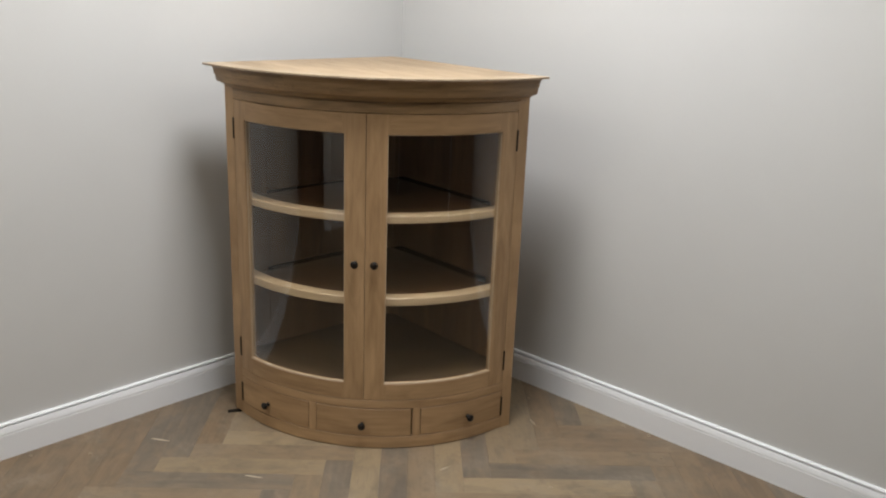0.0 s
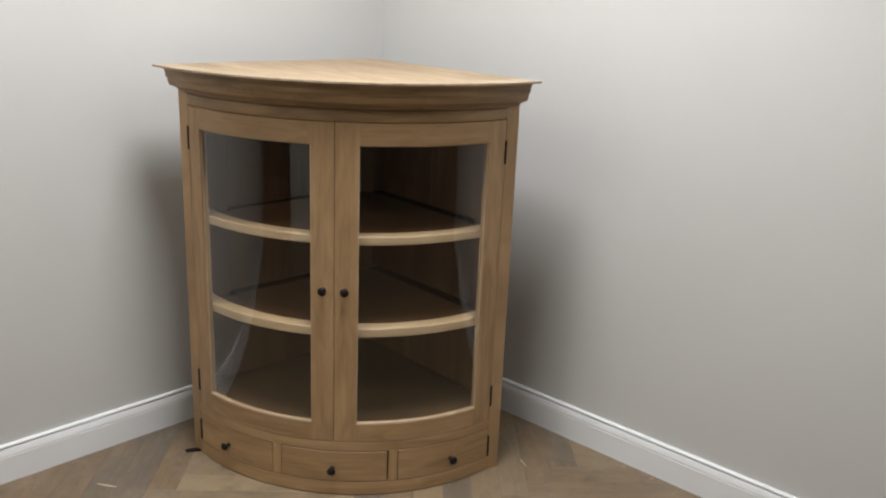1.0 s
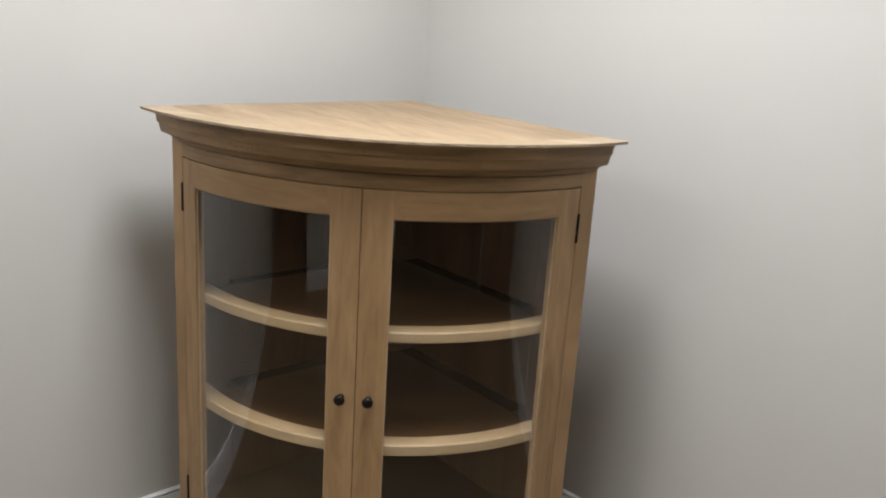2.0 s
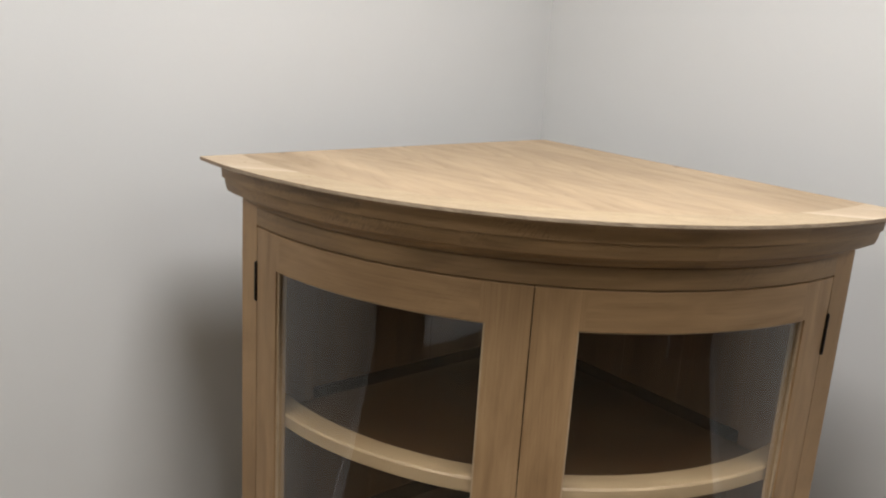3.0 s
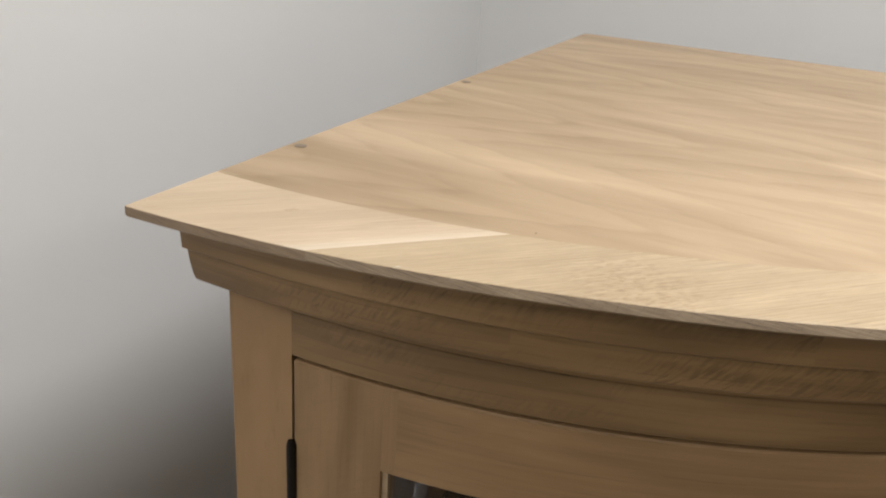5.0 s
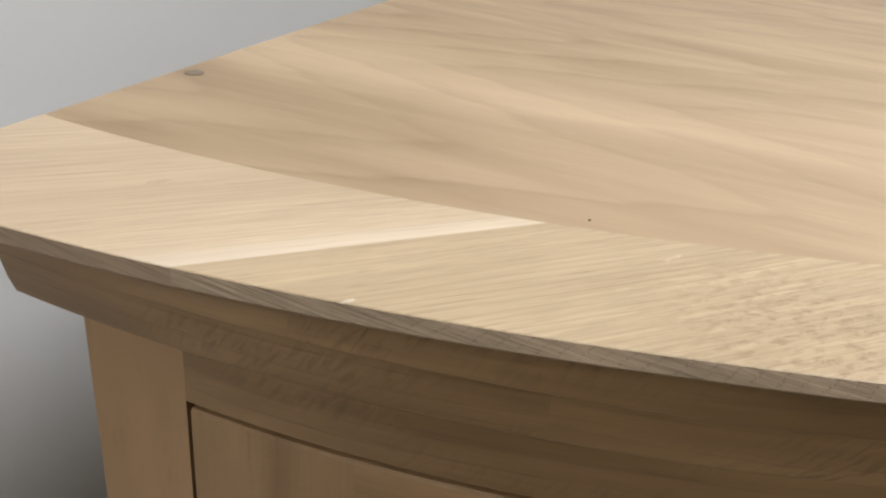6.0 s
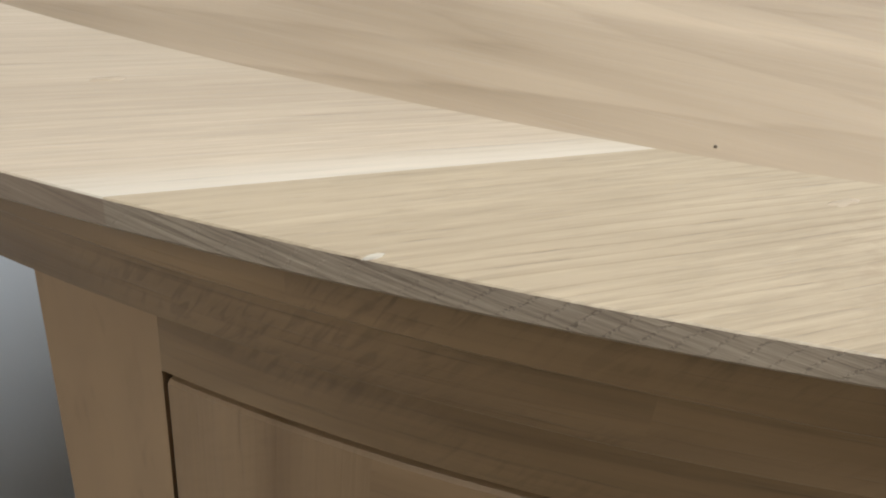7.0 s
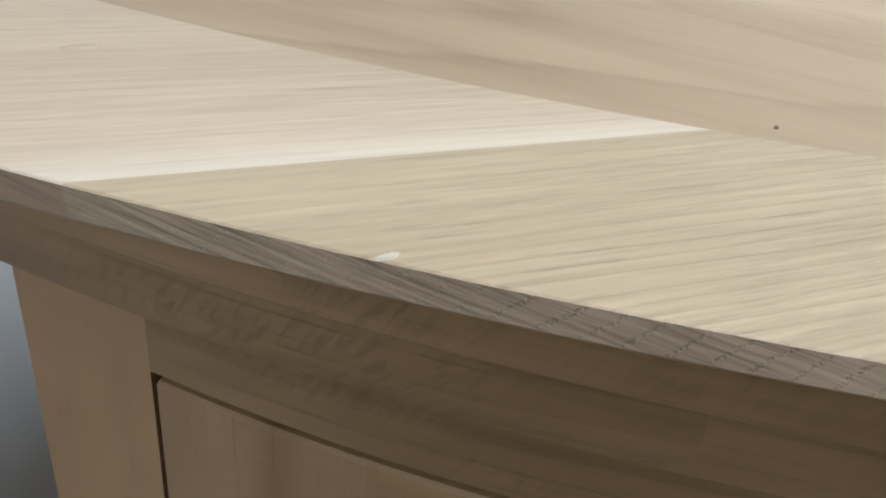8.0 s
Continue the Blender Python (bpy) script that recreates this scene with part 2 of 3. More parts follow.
def end_grain(name, rows, low, mid, high):
    """The cut edge of the top: fine lines that run off the bow at a slight angle, crossed by slanting rows of open pores."""
    n = Nodes(name)
    sep = n.tree.nodes.new("ShaderNodeSeparateXYZ")
    n.link(n.tree.nodes.new("ShaderNodeTexCoord").outputs["Object"], sep.inputs[0])
    arc = n.math("MULTIPLY", n.math("ARCTAN2", sep.outputs[0], n.math("SUBTRACT", -0.087, sep.outputs[1])), 0.72)
    flat = n.tree.nodes.new("ShaderNodeCombineXYZ")
    n.link(arc, flat.inputs[0])
    n.link(n.math("ADD", sep.outputs[2], n.math("MULTIPLY", arc, 0.2)), flat.inputs[1])
    g = flat.outputs[0]
    lines = n.noise(n.scaled(g, (30.0, 1050.0, 1.0)), 1.0, 3.0, 0.65)
    ticks = n.noise(n.scaled(g, (110.0, 2600.0, 1.0)), 1.0, 2.0, 0.6)
    cloud = n.noise(n.scaled(g, (26.0, 70.0, 1.0)), 1.0, 3.0, 0.5)
    tone = n.math("ADD", n.math("MULTIPLY", lines, 0.45), n.math("ADD", n.math("MULTIPLY", cloud, 0.30), n.math("MULTIPLY", ticks, 0.25)))
    col = n.ramp(tone, [(0.37, low), (0.5, mid), (0.63, high)])
    col = n.mix(n.range(ticks, 0.60, 0.74, 0.0, 0.3), col, tuple(c * 0.55 for c in low))
    height = lines
    if rows:
        straight = n.tree.nodes.new("ShaderNodeCombineXYZ")
        n.link(arc, straight.inputs[0])
        n.link(sep.outputs[2], straight.inputs[1])
        wob = n.math("MULTIPLY", n.noise(n.scaled(straight.outputs[0], (26.0, 40.0, 1.0)), 1.0, 2.0, 0.5), 0.016)
        lean = n.math("ADD", n.math("SUBTRACT", arc, n.math("MULTIPLY", sep.outputs[2], 0.85)), wob)
        saw = n.math("FRACT", n.math("MULTIPLY", lean, 1.0 / 0.0052))
        rows = n.range(arc, -0.475, -0.45, 0.0, rows)
        row = n.ramp(saw, [(0.0, (0.0, 0.0, 0.0)), (0.06, (1.0, 1.0, 1.0)), (0.17, (1.0, 1.0, 1.0)), (0.24, (0.0, 0.0, 0.0))])
        dots = n.noise(n.scaled(straight.outputs[0], (1900.0, 1900.0, 1.0)), 1.0, 1.0, 0.5)
        hole = n.math("MULTIPLY", row, n.range(dots, 0.47, 0.56))
        col = n.mix(n.math("MULTIPLY", hole, rows), col, (0.050, 0.034, 0.024))
        lip = n.math("MULTIPLY", row, n.range(dots, 0.45, 0.38))
        col = n.mix(n.math("MULTIPLY", lip, n.math("MULTIPLY", rows, 0.5)), col, tuple(c * 1.2 for c in high))
        height = n.math("SUBTRACT", lines, hole)
    n.bump(height, 0.35, 0.0004)
    return n.done(col, 0.62)


# inner oak darkened in its base colour to stand for shade inside the cabinet
OAK_INNER = oak("shade_darkened_inner_oak", (0.060, 0.0280, 0.0112), (0.030, 0.0140, 0.0055))
# sides and back post: oak browned in colour for the dim interior
OAK_BACK = oak("shade_browned_back_boards", (0.190, 0.095, 0.041), (0.088, 0.043, 0.0185), 0.008, 0.25, 0.05, 0.6, 0.3, 0.0, PORES, 0.08)
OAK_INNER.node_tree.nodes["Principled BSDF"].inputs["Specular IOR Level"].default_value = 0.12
# the inner floor has the same shade put into its colour
OAK_FLOOR = oak("shade_darkened_floor_oak", (0.070, 0.042, 0.020), (0.034, 0.020, 0.0095))
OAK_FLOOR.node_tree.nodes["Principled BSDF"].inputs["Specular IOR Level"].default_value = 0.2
OAK_LIP = oak("lipping_oak", (0.46, 0.330, 0.195), (0.27, 0.180, 0.098), 0.006, 0.12, 0.05, 0.36, 0.25)
OAK_EDGE = end_grain("end_grain_oak", 0.32, (0.155, 0.110, 0.072), (0.335, 0.258, 0.182), (0.50, 0.395, 0.282))
OAK_LONG_EDGE = end_grain("long_grain_edge_oak", 0.0, (0.19, 0.132, 0.088), (0.29, 0.210, 0.142), (0.37, 0.275, 0.190))
WALL = paint("grey_emulsion", (0.588, 0.590, 0.578), 0.72, 0.0004, 0.03)
FARWALL = paint("dark_brown_emulsion", (0.115, 0.078, 0.050), 0.75)
CEIL = paint("white_emulsion", (0.80, 0.79, 0.77), 0.8)
GLOSS = paint("white_satin_paint", (0.83, 0.85, 0.875), 0.48, 0.0001, 0.03)
PLANK = plank_wood("herringbone_boards", [(0.0, (0.150, 0.100, 0.058)), (0.28, (0.198, 0.138, 0.082)), (0.5, (0.130, 0.108, 0.083)), (0.75, (0.255, 0.188, 0.112)), (1.0, (0.105, 0.092, 0.076))])
PLANK_PALE = plank_wood("pale_herringbone_boards", [(0.0, (0.245, 0.185, 0.112)), (1.0, (0.290, 0.220, 0.134))])
PLANK_GREY = plank_wood("grey_herringbone_boards", [(0.0, (0.118, 0.098, 0.077)), (1.0, (0.150, 0.124, 0.096))])
PLANK_TAN = plank_wood("tan_herringbone_boards", [(0.0, (0.195, 0.141, 0.088)), (1.0, (0.225, 0.166, 0.104))])
PLANK_BROWN = plank_wood("brown_herringbone_boards", [(0.0, (0.155, 0.106, 0.064)), (1.0, (0.185, 0.130, 0.080))])
# near-black that paints the shade in the gaps beside the shelves
GAP_SHADE = paint("gap_shade_black", (0.013, 0.007, 0.005), 0.9, 0.0002, 0.2)
GAP_SHADE.node_tree.nodes["Principled BSDF"].inputs["Specular IOR Level"].default_value = 0.1
UNDER = paint("floor_underlay", (0.045, 0.035, 0.026), 0.9)
IRON = paint("blackened_iron", (0.018, 0.015, 0.013), 0.42, 0.0003, 0.3)
IRON.node_tree.nodes["Principled BSDF"].inputs["Metallic"].default_value = 0.7
PUTTY = paint("white_filler", (0.47, 0.405, 0.31), 0.8, 0.0005, 0.1)
DULL_PUTTY = paint("dried_wood_filler", (0.40, 0.312, 0.212), 0.8, 0.0005, 0.1)
HOLE = paint("dark_screw_steel", (0.16, 0.122, 0.085), 0.5, 0.0003, 0.3)
OAK_CHIP = paint("bare_wood_chip", (0.50, 0.42, 0.32), 0.7, 0.0003, 0.2)
DARKDOOR = paint("dark_room", (0.10, 0.085, 0.07), 0.8)
TRIM = paint("lamp_rim_white", (0.78, 0.78, 0.77), 0.4)

glass_nodes = Nodes("clear_glass")
glass_nodes.bsdf.inputs["Transmission Weight"].default_value = 1.0
glass_nodes.bsdf.inputs["IOR"].default_value = 1.48
GLASS = glass_nodes.done((0.93, 0.95, 0.94), 0.0)

glow = Nodes("lamp_diffuser")
glow.bsdf.inputs["Emission Color"].default_value = (*LAMP_TINT, 1)
glow.bsdf.inputs["Emission Strength"].default_value = 6.0
GLOW = glow.done((0.9, 0.9, 0.9), 0.5)


# ---- mesh helpers ----
def part(name, bm, material, parent, label="", grain=None, sharp=35, edge=None):
    """Links a bmesh as one mesh object under a thing or a part. grain: co -> (along, across, through)."""
    bmesh.ops.recalc_face_normals(bm, faces=bm.faces[:])
    me = bpy.data.meshes.new(name)
    for f in bm.faces:
        f.smooth = True
    bm.to_mesh(me)
    bm.free()
    me.set_sharp_from_angle(angle=radians(sharp))
    me.materials.append(material)
    if edge:
        # faces that stand upright show cut end grain
        me.materials.append(edge)
        for p in me.polygons:
            if abs(p.normal.z) < 0.6:
                p.material_index = 1
    if grain:
        layer = me.attributes.new("grain", "FLOAT_VECTOR", "POINT")
        layer.data.foreach_set("vector", [c for v in me.vertices for c in grain(v.co)])
    ob = new(name, me)
    ob.parent = parent
    if label:
        tagged(ob, label)
    return ob


def structure(name, bm, material, label, category, sharp=35):
    ob = part(name, bm, material, None, "", None, sharp)
    return tagged(ob, label, category, kind="structure")


def soften(bm, width, segments=1, angle=40):
    edges = [e for e in bm.edges if len(e.link_faces) == 2 and e.calc_face_angle(0) > radians(angle)]
    bmesh.ops.bevel(bm, geom=edges, offset=width, segments=segments, affect="EDGES", profile=0.5, clamp_overlap=True)


def box(bm, x0, x1, y0, y1, z0, z1, m=Matrix()):
    vs = [bm.verts.new(m @ Vector((x, y, z))) for z in (z0, z1) for x, y in ((x0, y0), (x1, y0), (x1, y1), (x0, y1))]
    for q in ((3, 2, 1, 0), (4, 5, 6, 7), (0, 1, 5, 4), (1, 2, 6, 5), (2, 3, 7, 6), (3, 0, 4, 7)):
        bm.faces.new([vs[i] for i in q])
    return vs


def prism(bm, outline, z0, z1, m=Matrix()):
    """An upright block on a plan outline."""
    low = [bm.verts.new(m @ Vector((x, y, z0))) for x, y in outline]
    high = [bm.verts.new(m @ Vector((x, y, z1))) for x, y in outline]
    bm.faces.new(low[::-1])
    bm.faces.new(high)
    for i in range(len(outline)):
        j = (i + 1) % len(outline)
        bm.faces.new((low[i], low[j], high[j], high[i]))


def lathe(bm, profile, m=Matrix(), steps=24):
    """Turns a profile of (radius, height) round z."""
    rings = []
    for r, z in profile:
        if r < 1e-6:
            rings.append([bm.verts.new(m @ Vector((0, 0, z)))])
        else:
            rings.append([bm.verts.new(m @ Vector((r * math.cos(2 * math.pi * i / steps), r * math.sin(2 * math.pi * i / steps), z))) for i in range(steps)])
    for a, b in zip(rings, rings[1:]):
        for i in range(steps):
            j = (i + 1) % steps
            if len(a) == 1 and len(b) > 1:
                bm.faces.new((a[0], b[i], b[j]))
            elif len(b) == 1 and len(a) > 1:
                bm.faces.new((a[i], a[j], b[0]))
            elif len(a) > 1:
                bm.faces.new((a[i], a[j], b[j], b[i]))


# ---- the room: two walls meet behind the cabinet at a little over a right angle ----
CORNER = Vector((-2.515, 2.56, 0))
DIR_L = Vector((0.058, -1.0, 0)).normalized()
DIR_R = Vector((1.0, 0.088, 0)).normalized()
LEN_L, LEN_R = 3.55, 3.65


def frame_at(origin, along, inward):
    """x along a wall, y into the room, z up."""
    m = Matrix.Identity(4)
    m.col[0][:3], m.col[1][:3], m.col[2][:3], m.col[3][:3] = along, inward, (0, 0, 1), origin
    return m


IN_L = Vector((-DIR_L.y, DIR_L.x, 0))
IN_R = Vector((DIR_R.y, -DIR_R.x, 0))
WALL_L = frame_at(CORNER, DIR_L, IN_L)
WALL_R = frame_at(CORNER, DIR_R, IN_R)
END_L = CORNER + DIR_L * LEN_L
END_R = CORNER + DIR_R * LEN_R

bm = bmesh.new()
box(bm, -0.12, LEN_L, -0.12, 0.0, -0.05, CEILING + 0.05, WALL_L)
structure("wall_west", bm, WALL, "plain wall painted in pale warm grey emulsion", "wall")
bm = bmesh.new()
box(bm, 0.0, LEN_R, -0.12, 0.0, -0.05, CEILING + 0.05, WALL_R)
structure("wall_north", bm, WALL, "plain wall painted in pale warm grey emulsion", "wall")

# the far sides of the room close it behind the camera: a dark wall with a doorway, and a grey wall beside a dark passage
FAR = END_R + DIR_L * LEN_L
bm = bmesh.new()
WALL_E = frame_at(END_R, DIR_L, -DIR_R)
for x0, x1, z0, z1 in ((0.0, 0.86, -0.05, CEILING + 0.05), (2.9, LEN_L + 0.12, -0.05, CEILING + 0.05), (0.86, 2.9, 2.06, CEILING + 0.05)):
    box(bm, x0, x1, -0.12, 0, z0, z1, WALL_E)
structure("wall_east", bm, FARWALL, "plain dark brown wall with an open doorway", "wall")
bm = bmesh.new()
for x0, x1, z0, z1 in ((0.827, 0.857, 0.0, 2.105), (2.903, 2.917, 0.0, 2.105), (0.857, 2.903, 2.075, 2.105)):
    box(bm, x0, x1, 0.0, 0.018, z0, z1, WALL_E)
soften(bm, 0.004)
structure("door_trim", bm, GLOSS, "white painted architrave round an open doorway", "trim")
along = (FAR - END_L).normalized()
WALL_S = frame_at(END_L, along, Vector((-along.y, along.x, 0)))
span = (FAR - END_L).length
bm = bmesh.new()
for x0, x1, z0, z1 in ((0.92, span, -0.05, CEILING + 0.05), (-0.12, 0.92, 2.1, CEILING + 0.05)):
    box(bm, x0, x1, -0.12, 0, z0, z1, WALL_S)
structure("wall_south", bm, WALL, "plain pale grey wall beside a dark passage", "wall")
bm = bmesh.new()
for m, boxes in ((WALL_S, ((-0.12, 0.0, -1.9, 0.0), (0.92, 1.04, -1.9, -0.12), (-0.12, 1.04, -2.02, -1.9))), (WALL_E, ((0.74, 0.86, -1.3, -0.12), (2.9, 3.02, -1.3, -0.12), (0.74, 3.02, -1.42, -1.3)))):
    for x0, x1, y0, y1 in boxes:
        box(bm, x0, x1, y0, y1, -0.05, 2.15, m)
    xs, ys = [q[0] for q in boxes] + [q[1] for q in boxes], [q[2] for q in boxes]
    box(bm, min(xs), max(xs), min(ys), -0.12, 2.15, 2.25, m)
structure("wall_recess", bm, DARKDOOR, "dark unlit space beyond the doorways", "wall")

bm = bmesh.new()
PLAN = [CORNER - (DIR_L + DIR_R) * 0.12, END_R + (DIR_R * 12 - DIR_L) * 0.12, FAR + (DIR_R * 12 + DIR_L * 17) * 0.12, END_L + (DIR_L * 17 - DIR_R) * 0.12]
PLAN = [(p.x, p.y) for p in PLAN]
prism(bm, PLAN, CEILING, CEILING + 0.08)
structure("ceiling", bm, CEIL, "plain white painted ceiling", "ceiling")
bm = bmesh.new()
prism(bm, PLAN, -0.06, -0.009)
floor = structure("floor", bm, UNDER, "dark underlay beneath herringbone boards", "floor")

SKIRT = [(0.0, 0.0), (0.0175, 0.0), (0.0175, 0.0815), (0.0162, 0.0829), (0.0162, 0.0849), (0.0175, 0.0863), (0.0170, 0.0912), (0.0150, 0.0990), (0.0125, 0.1060), (0.0118, 0.1080),
         (0.0010, 0.1087), (0.0010, 0.1132), (0.0128, 0.1140), (0.0120, 0.1170), (0.0070, 0.1195), (0.0, 0.1203)]


def skirting(name, m, x0, x1, x0_cut):
    bm = bmesh.new()
    a = [bm.verts.new(m @ Vector((x0 + (y if x0_cut else 0), y, z))) for y, z in SKIRT]
    b = [bm.verts.new(m @ Vector((x1, y, z))) for y, z in SKIRT]
    for i in range(len(SKIRT) - 1):
        bm.faces.new((a[i], a[i + 1], b[i + 1], b[i]))
    bm.faces.new(a)
    bm.faces.new(b[::-1])
    structure(name, bm, GLOSS, "white painted moulded skirting board with a grooved top edge", "baseboard", 20)


skirting("baseboard_west", WALL_L, 0.0, LEN_L, True)
skirting("baseboard_north", WALL_R, 0.0, LEN_R, True)
skirting("baseboard_south", WALL_S, 0.92, span, False)


# ---- ceiling light panels ----
def light_panel(x, y, power, tint):
    base = new("ceiling_light")
    base.matrix_basis = pose(x, y, CEILING, 0, 0, 4)
    bm = bmesh.new()
    for x0, x1, y0, y1 in ((-0.30, 0.30, -0.30, -0.285), (-0.30, 0.30, 0.285, 0.30), (-0.30, -0.285, -0.285, 0.285), (0.285, 0.30, -0.285, 0.285)):
        box(bm, x0, x1, y0, y1, -0.011, -0.001)
    part("frame", bm, TRIM, base)
    bm = bmesh.new()
    box(bm, -0.284, 0.284, -0.284, 0.284, -0.007, -0.003)
    part("diffuser", bm, GLOW, base, "glowing white diffuser")
    tagged(base, "square white ceiling light panel, switched on", "ceiling light", "ceiling light panels")
    lamp = bpy.data.lights.new("panel_lamp", "AREA")
    lamp.shape, lamp.size, lamp.energy, lamp.color = "SQUARE", 0.56, power, tint
    ob = new("panel_lamp", lamp)
    ob.matrix_basis = pose(x, y, CEILING - 0.014, 0, 0, 4)


for place in PANELS:
    light_panel(*place)

# ---- the corner cabinet ----
# local axes: x to the right across the front, y back into the corner, z up; the back corner is the origin
CABINET = pose(-2.26, 2.31, 0, 0, 0, 45)
cabinet = new("corner_cabinet")
cabinet.matrix_basis = CABINET
tagged(cabinet, "bow-fronted corner display cabinet in raw pale oak with two glazed doors", "cabinet")
CEN = -0.087          # y of the bow's centre
FACE = 0.645          # radius of the door faces
TOP = 1.25
SLAB = 0.0062         # thickness of the top board
END = 46.17           # half angle at which the doors meet the posts
IN = 0.005            # the sides stand in from the top's straight edges


def at(r, deg, z=0.0):
    return Vector((r * math.sin(radians(deg)), CEN - r * math.cos(radians(deg)), z))


def side_angle(r, inset):
    """Half angle at which a circle of radius r meets the straight side."""
    k = inset * math.sqrt(2)
    c = -CEN
    # (d - c)^2 + (d - k)^2 = r^2
    d = ((c + k) + math.sqrt((c + k) ** 2 - 2 * (c * c + k * k - r * r))) / 2
    return math.degrees(math.atan2(d - k, d - c))


def polar(co):
    x, y = co.x, co.y - CEN
    return math.hypot(x, y), math.atan2(x, -y)


def grain_arc(shift=0.0):
    return lambda co: (polar(co)[1] * 0.645 + shift, co.z + shift * 0.37, polar(co)[0])


def grain_up(shift=0.0):
    return lambda co: (co.z + shift, polar(co)[1] * 0.645 + shift * 0.53, polar(co)[0])


def grain_flat(turn, shift=0.0):
    c, s = math.cos(radians(turn)), math.sin(radians(turn))
    return lambda co: (co.x * c + co.y * s + shift, -co.x * s + co.y * c + shift * 0.41, co.z)


def bow(bm, loop, a0, a1, steps):
    """Sweeps a closed loop of (radius, z) round the bow from a0 to a1 degrees; a0 and a1 may depend on the radius."""
    rings = []
    for i in range(steps + 1):
        u = i / steps
        ring = []
        for r, z in loop:
            lo = a0(r) if callable(a0) else a0
            hi = a1(r) if callable(a1) else a1
            ring.append(bm.verts.new(at(r, lo + (hi - lo) * u, z)))
        rings.append(ring)
    n = len(loop)
    for a, b in zip(rings, rings[1:]):
        for i in range(n):
            j = (i + 1) % n
            bm.faces.new((a[i], a[j], b[j], b[i]))
    bm.faces.new(rings[0])
    bm.faces.new(rings[-1][::-1])


def bar(bm, r0, r1, z0, z1, a0, a1, steps, ease=0.0012):
    """A bowed bar with eased long edges."""
    e = ease
    bow(bm, [(r0, z0), (r1 - e, z0), (r1, z0 + e), (r1, z1 - e), (r1 - e, z1), (r0, z1)], a0, a1, steps)


# carcass sides: vertical boards that stand along the two walls
SIDE = 0.018
for name, turn, flip in (("side_panel", -45, 1), ("side_panel", 45, -1)):
    # along the side the distance from the back corner runs from 0.03 to 0.70
    edges = [0.03, 0.165, 0.30, 0.435, 0.57, 0.692]
    bm = bmesh.new()
    for b0, b1 in zip(edges, edges[1:]):
        piece = bmesh.new()
        # local plan: along = direction of the side towards the front
        ax = Vector((-flip * math.sqrt(0.5), -math.sqrt(0.5), 0))
        nx = Vector((flip * math.sqrt(0.5), -math.sqrt(0.5), 0))
        m = frame_at(nx * IN, ax, nx)
        box(piece, b0 + 0.0004, b1 - 0.0004, 0.0, SIDE, 0.0, TOP - SLAB - 0.001, m)
        soften(piece, 0.0012)
        me = bpy.data.meshes.new("tmp")
        piece.to_mesh(me)
        piece.free()
        bm.from_mesh(me)
        bpy.data.meshes.remove(me)
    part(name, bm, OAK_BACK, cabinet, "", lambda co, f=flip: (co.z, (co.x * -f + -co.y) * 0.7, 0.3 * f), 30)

bm = bmesh.new()
prism(bm, [(-0.045, -0.052), (0.045, -0.052), (0.02, -0.027), (-0.02, -0.027)], 0.0, TOP - SLAB - 0.001)
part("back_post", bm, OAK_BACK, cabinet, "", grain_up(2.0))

# front posts between the doors and the sides: flat-faced, a hair proud of the bow
for s in (-1, 1):
    p, q = at(FACE, END + 0.03), Vector((0.4995, -0.5070, 0))
    k = math.sqrt(0.5) * 0.045
    outline = [(p.x, p.y), (q.x, q.y), (q.x - k, q.y + k), (p.x - 0.6 * k, p.y + k)]
    bm = bmesh.new()
    prism(bm, [(s * x, y) for x, y in outline], 0.0, 1.1760)
    soften(bm, 0.0010)
    part("corner_post", bm, OAK, cabinet, "", lambda co, s=s: (co.z + 3.0 + s, co.x - co.y * s, 0.2))

lo = lambda r: -side_angle(r, IN)
hi = lambda r: side_angle(r, IN)
# frieze over the doors, rail under them, base rail with a shallow arch
bm = bmesh.new()
bar(bm, 0.618, FACE, 1.1376, 1.1698, -END - 0.08, END + 0.08, 64)
part("frieze_rail", bm, OAK_FLECK, cabinet, "", grain_arc(5.0))
bm = bmesh.new()
bar(bm, 0.618, FACE, 0.1500, 0.1795, -END, END, 56)
part("middle_rail", bm, OAK, cabinet, "", grain_arc(6.0))
bm = bmesh.new()
steps = 56
rings = []
for i in range(steps + 1):
    a = -END + 2 * END * i / steps
    lift = 0.0022 * min(1.0, max(0.0, (47.0 - abs(a)) / 9.0)) ** 0.7
    rings.append([bm.verts.new(at(r, a, z)) for r, z in ((0.618, lift), (FACE - 0.0015, lift), (FACE, lift + 0.0015), (FACE, 0.0435), (FACE - 0.0012, 0.0447), (0.618, 0.0447))])
for a, b in zip(rings, rings[1:]):
    for i in range(6):
        j = (i + 1) % 6
        bm.faces.new((a[i], a[j], b[j], b[i]))
bm.faces.new(rings[0])
bm.faces.new(rings[-1][::-1])
part("base_rail", bm, OAK, cabinet, "", grain_arc(7.0))
bm = bmesh.new()
bar(bm, 0.600, 0.617, 0.0, 0.210, -END, END, 40)
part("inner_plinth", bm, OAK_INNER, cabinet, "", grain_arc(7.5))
for s in (-1, 1):
    bm = bmesh.new()
    bar(bm, 0.618, FACE, 0.0449, 0.1498, s * 14.75, s * 17.15, 4)
    part("drawer_divider", bm, OAK, cabinet, "", grain_up(8.0 + s))


def plan(r, inset, n, back=0.03):
    """Plan outline bounded by the two sides and an arc of radius r."""
    lim = side_angle(r, inset)
    pts = [at(r, -lim + 2 * lim * i / n) for i in range(n + 1)]
    k = inset * math.sqrt(2)
    return [(p.x, p.y) for p in pts] + [(back, -k - back), (-back, -k - back)]


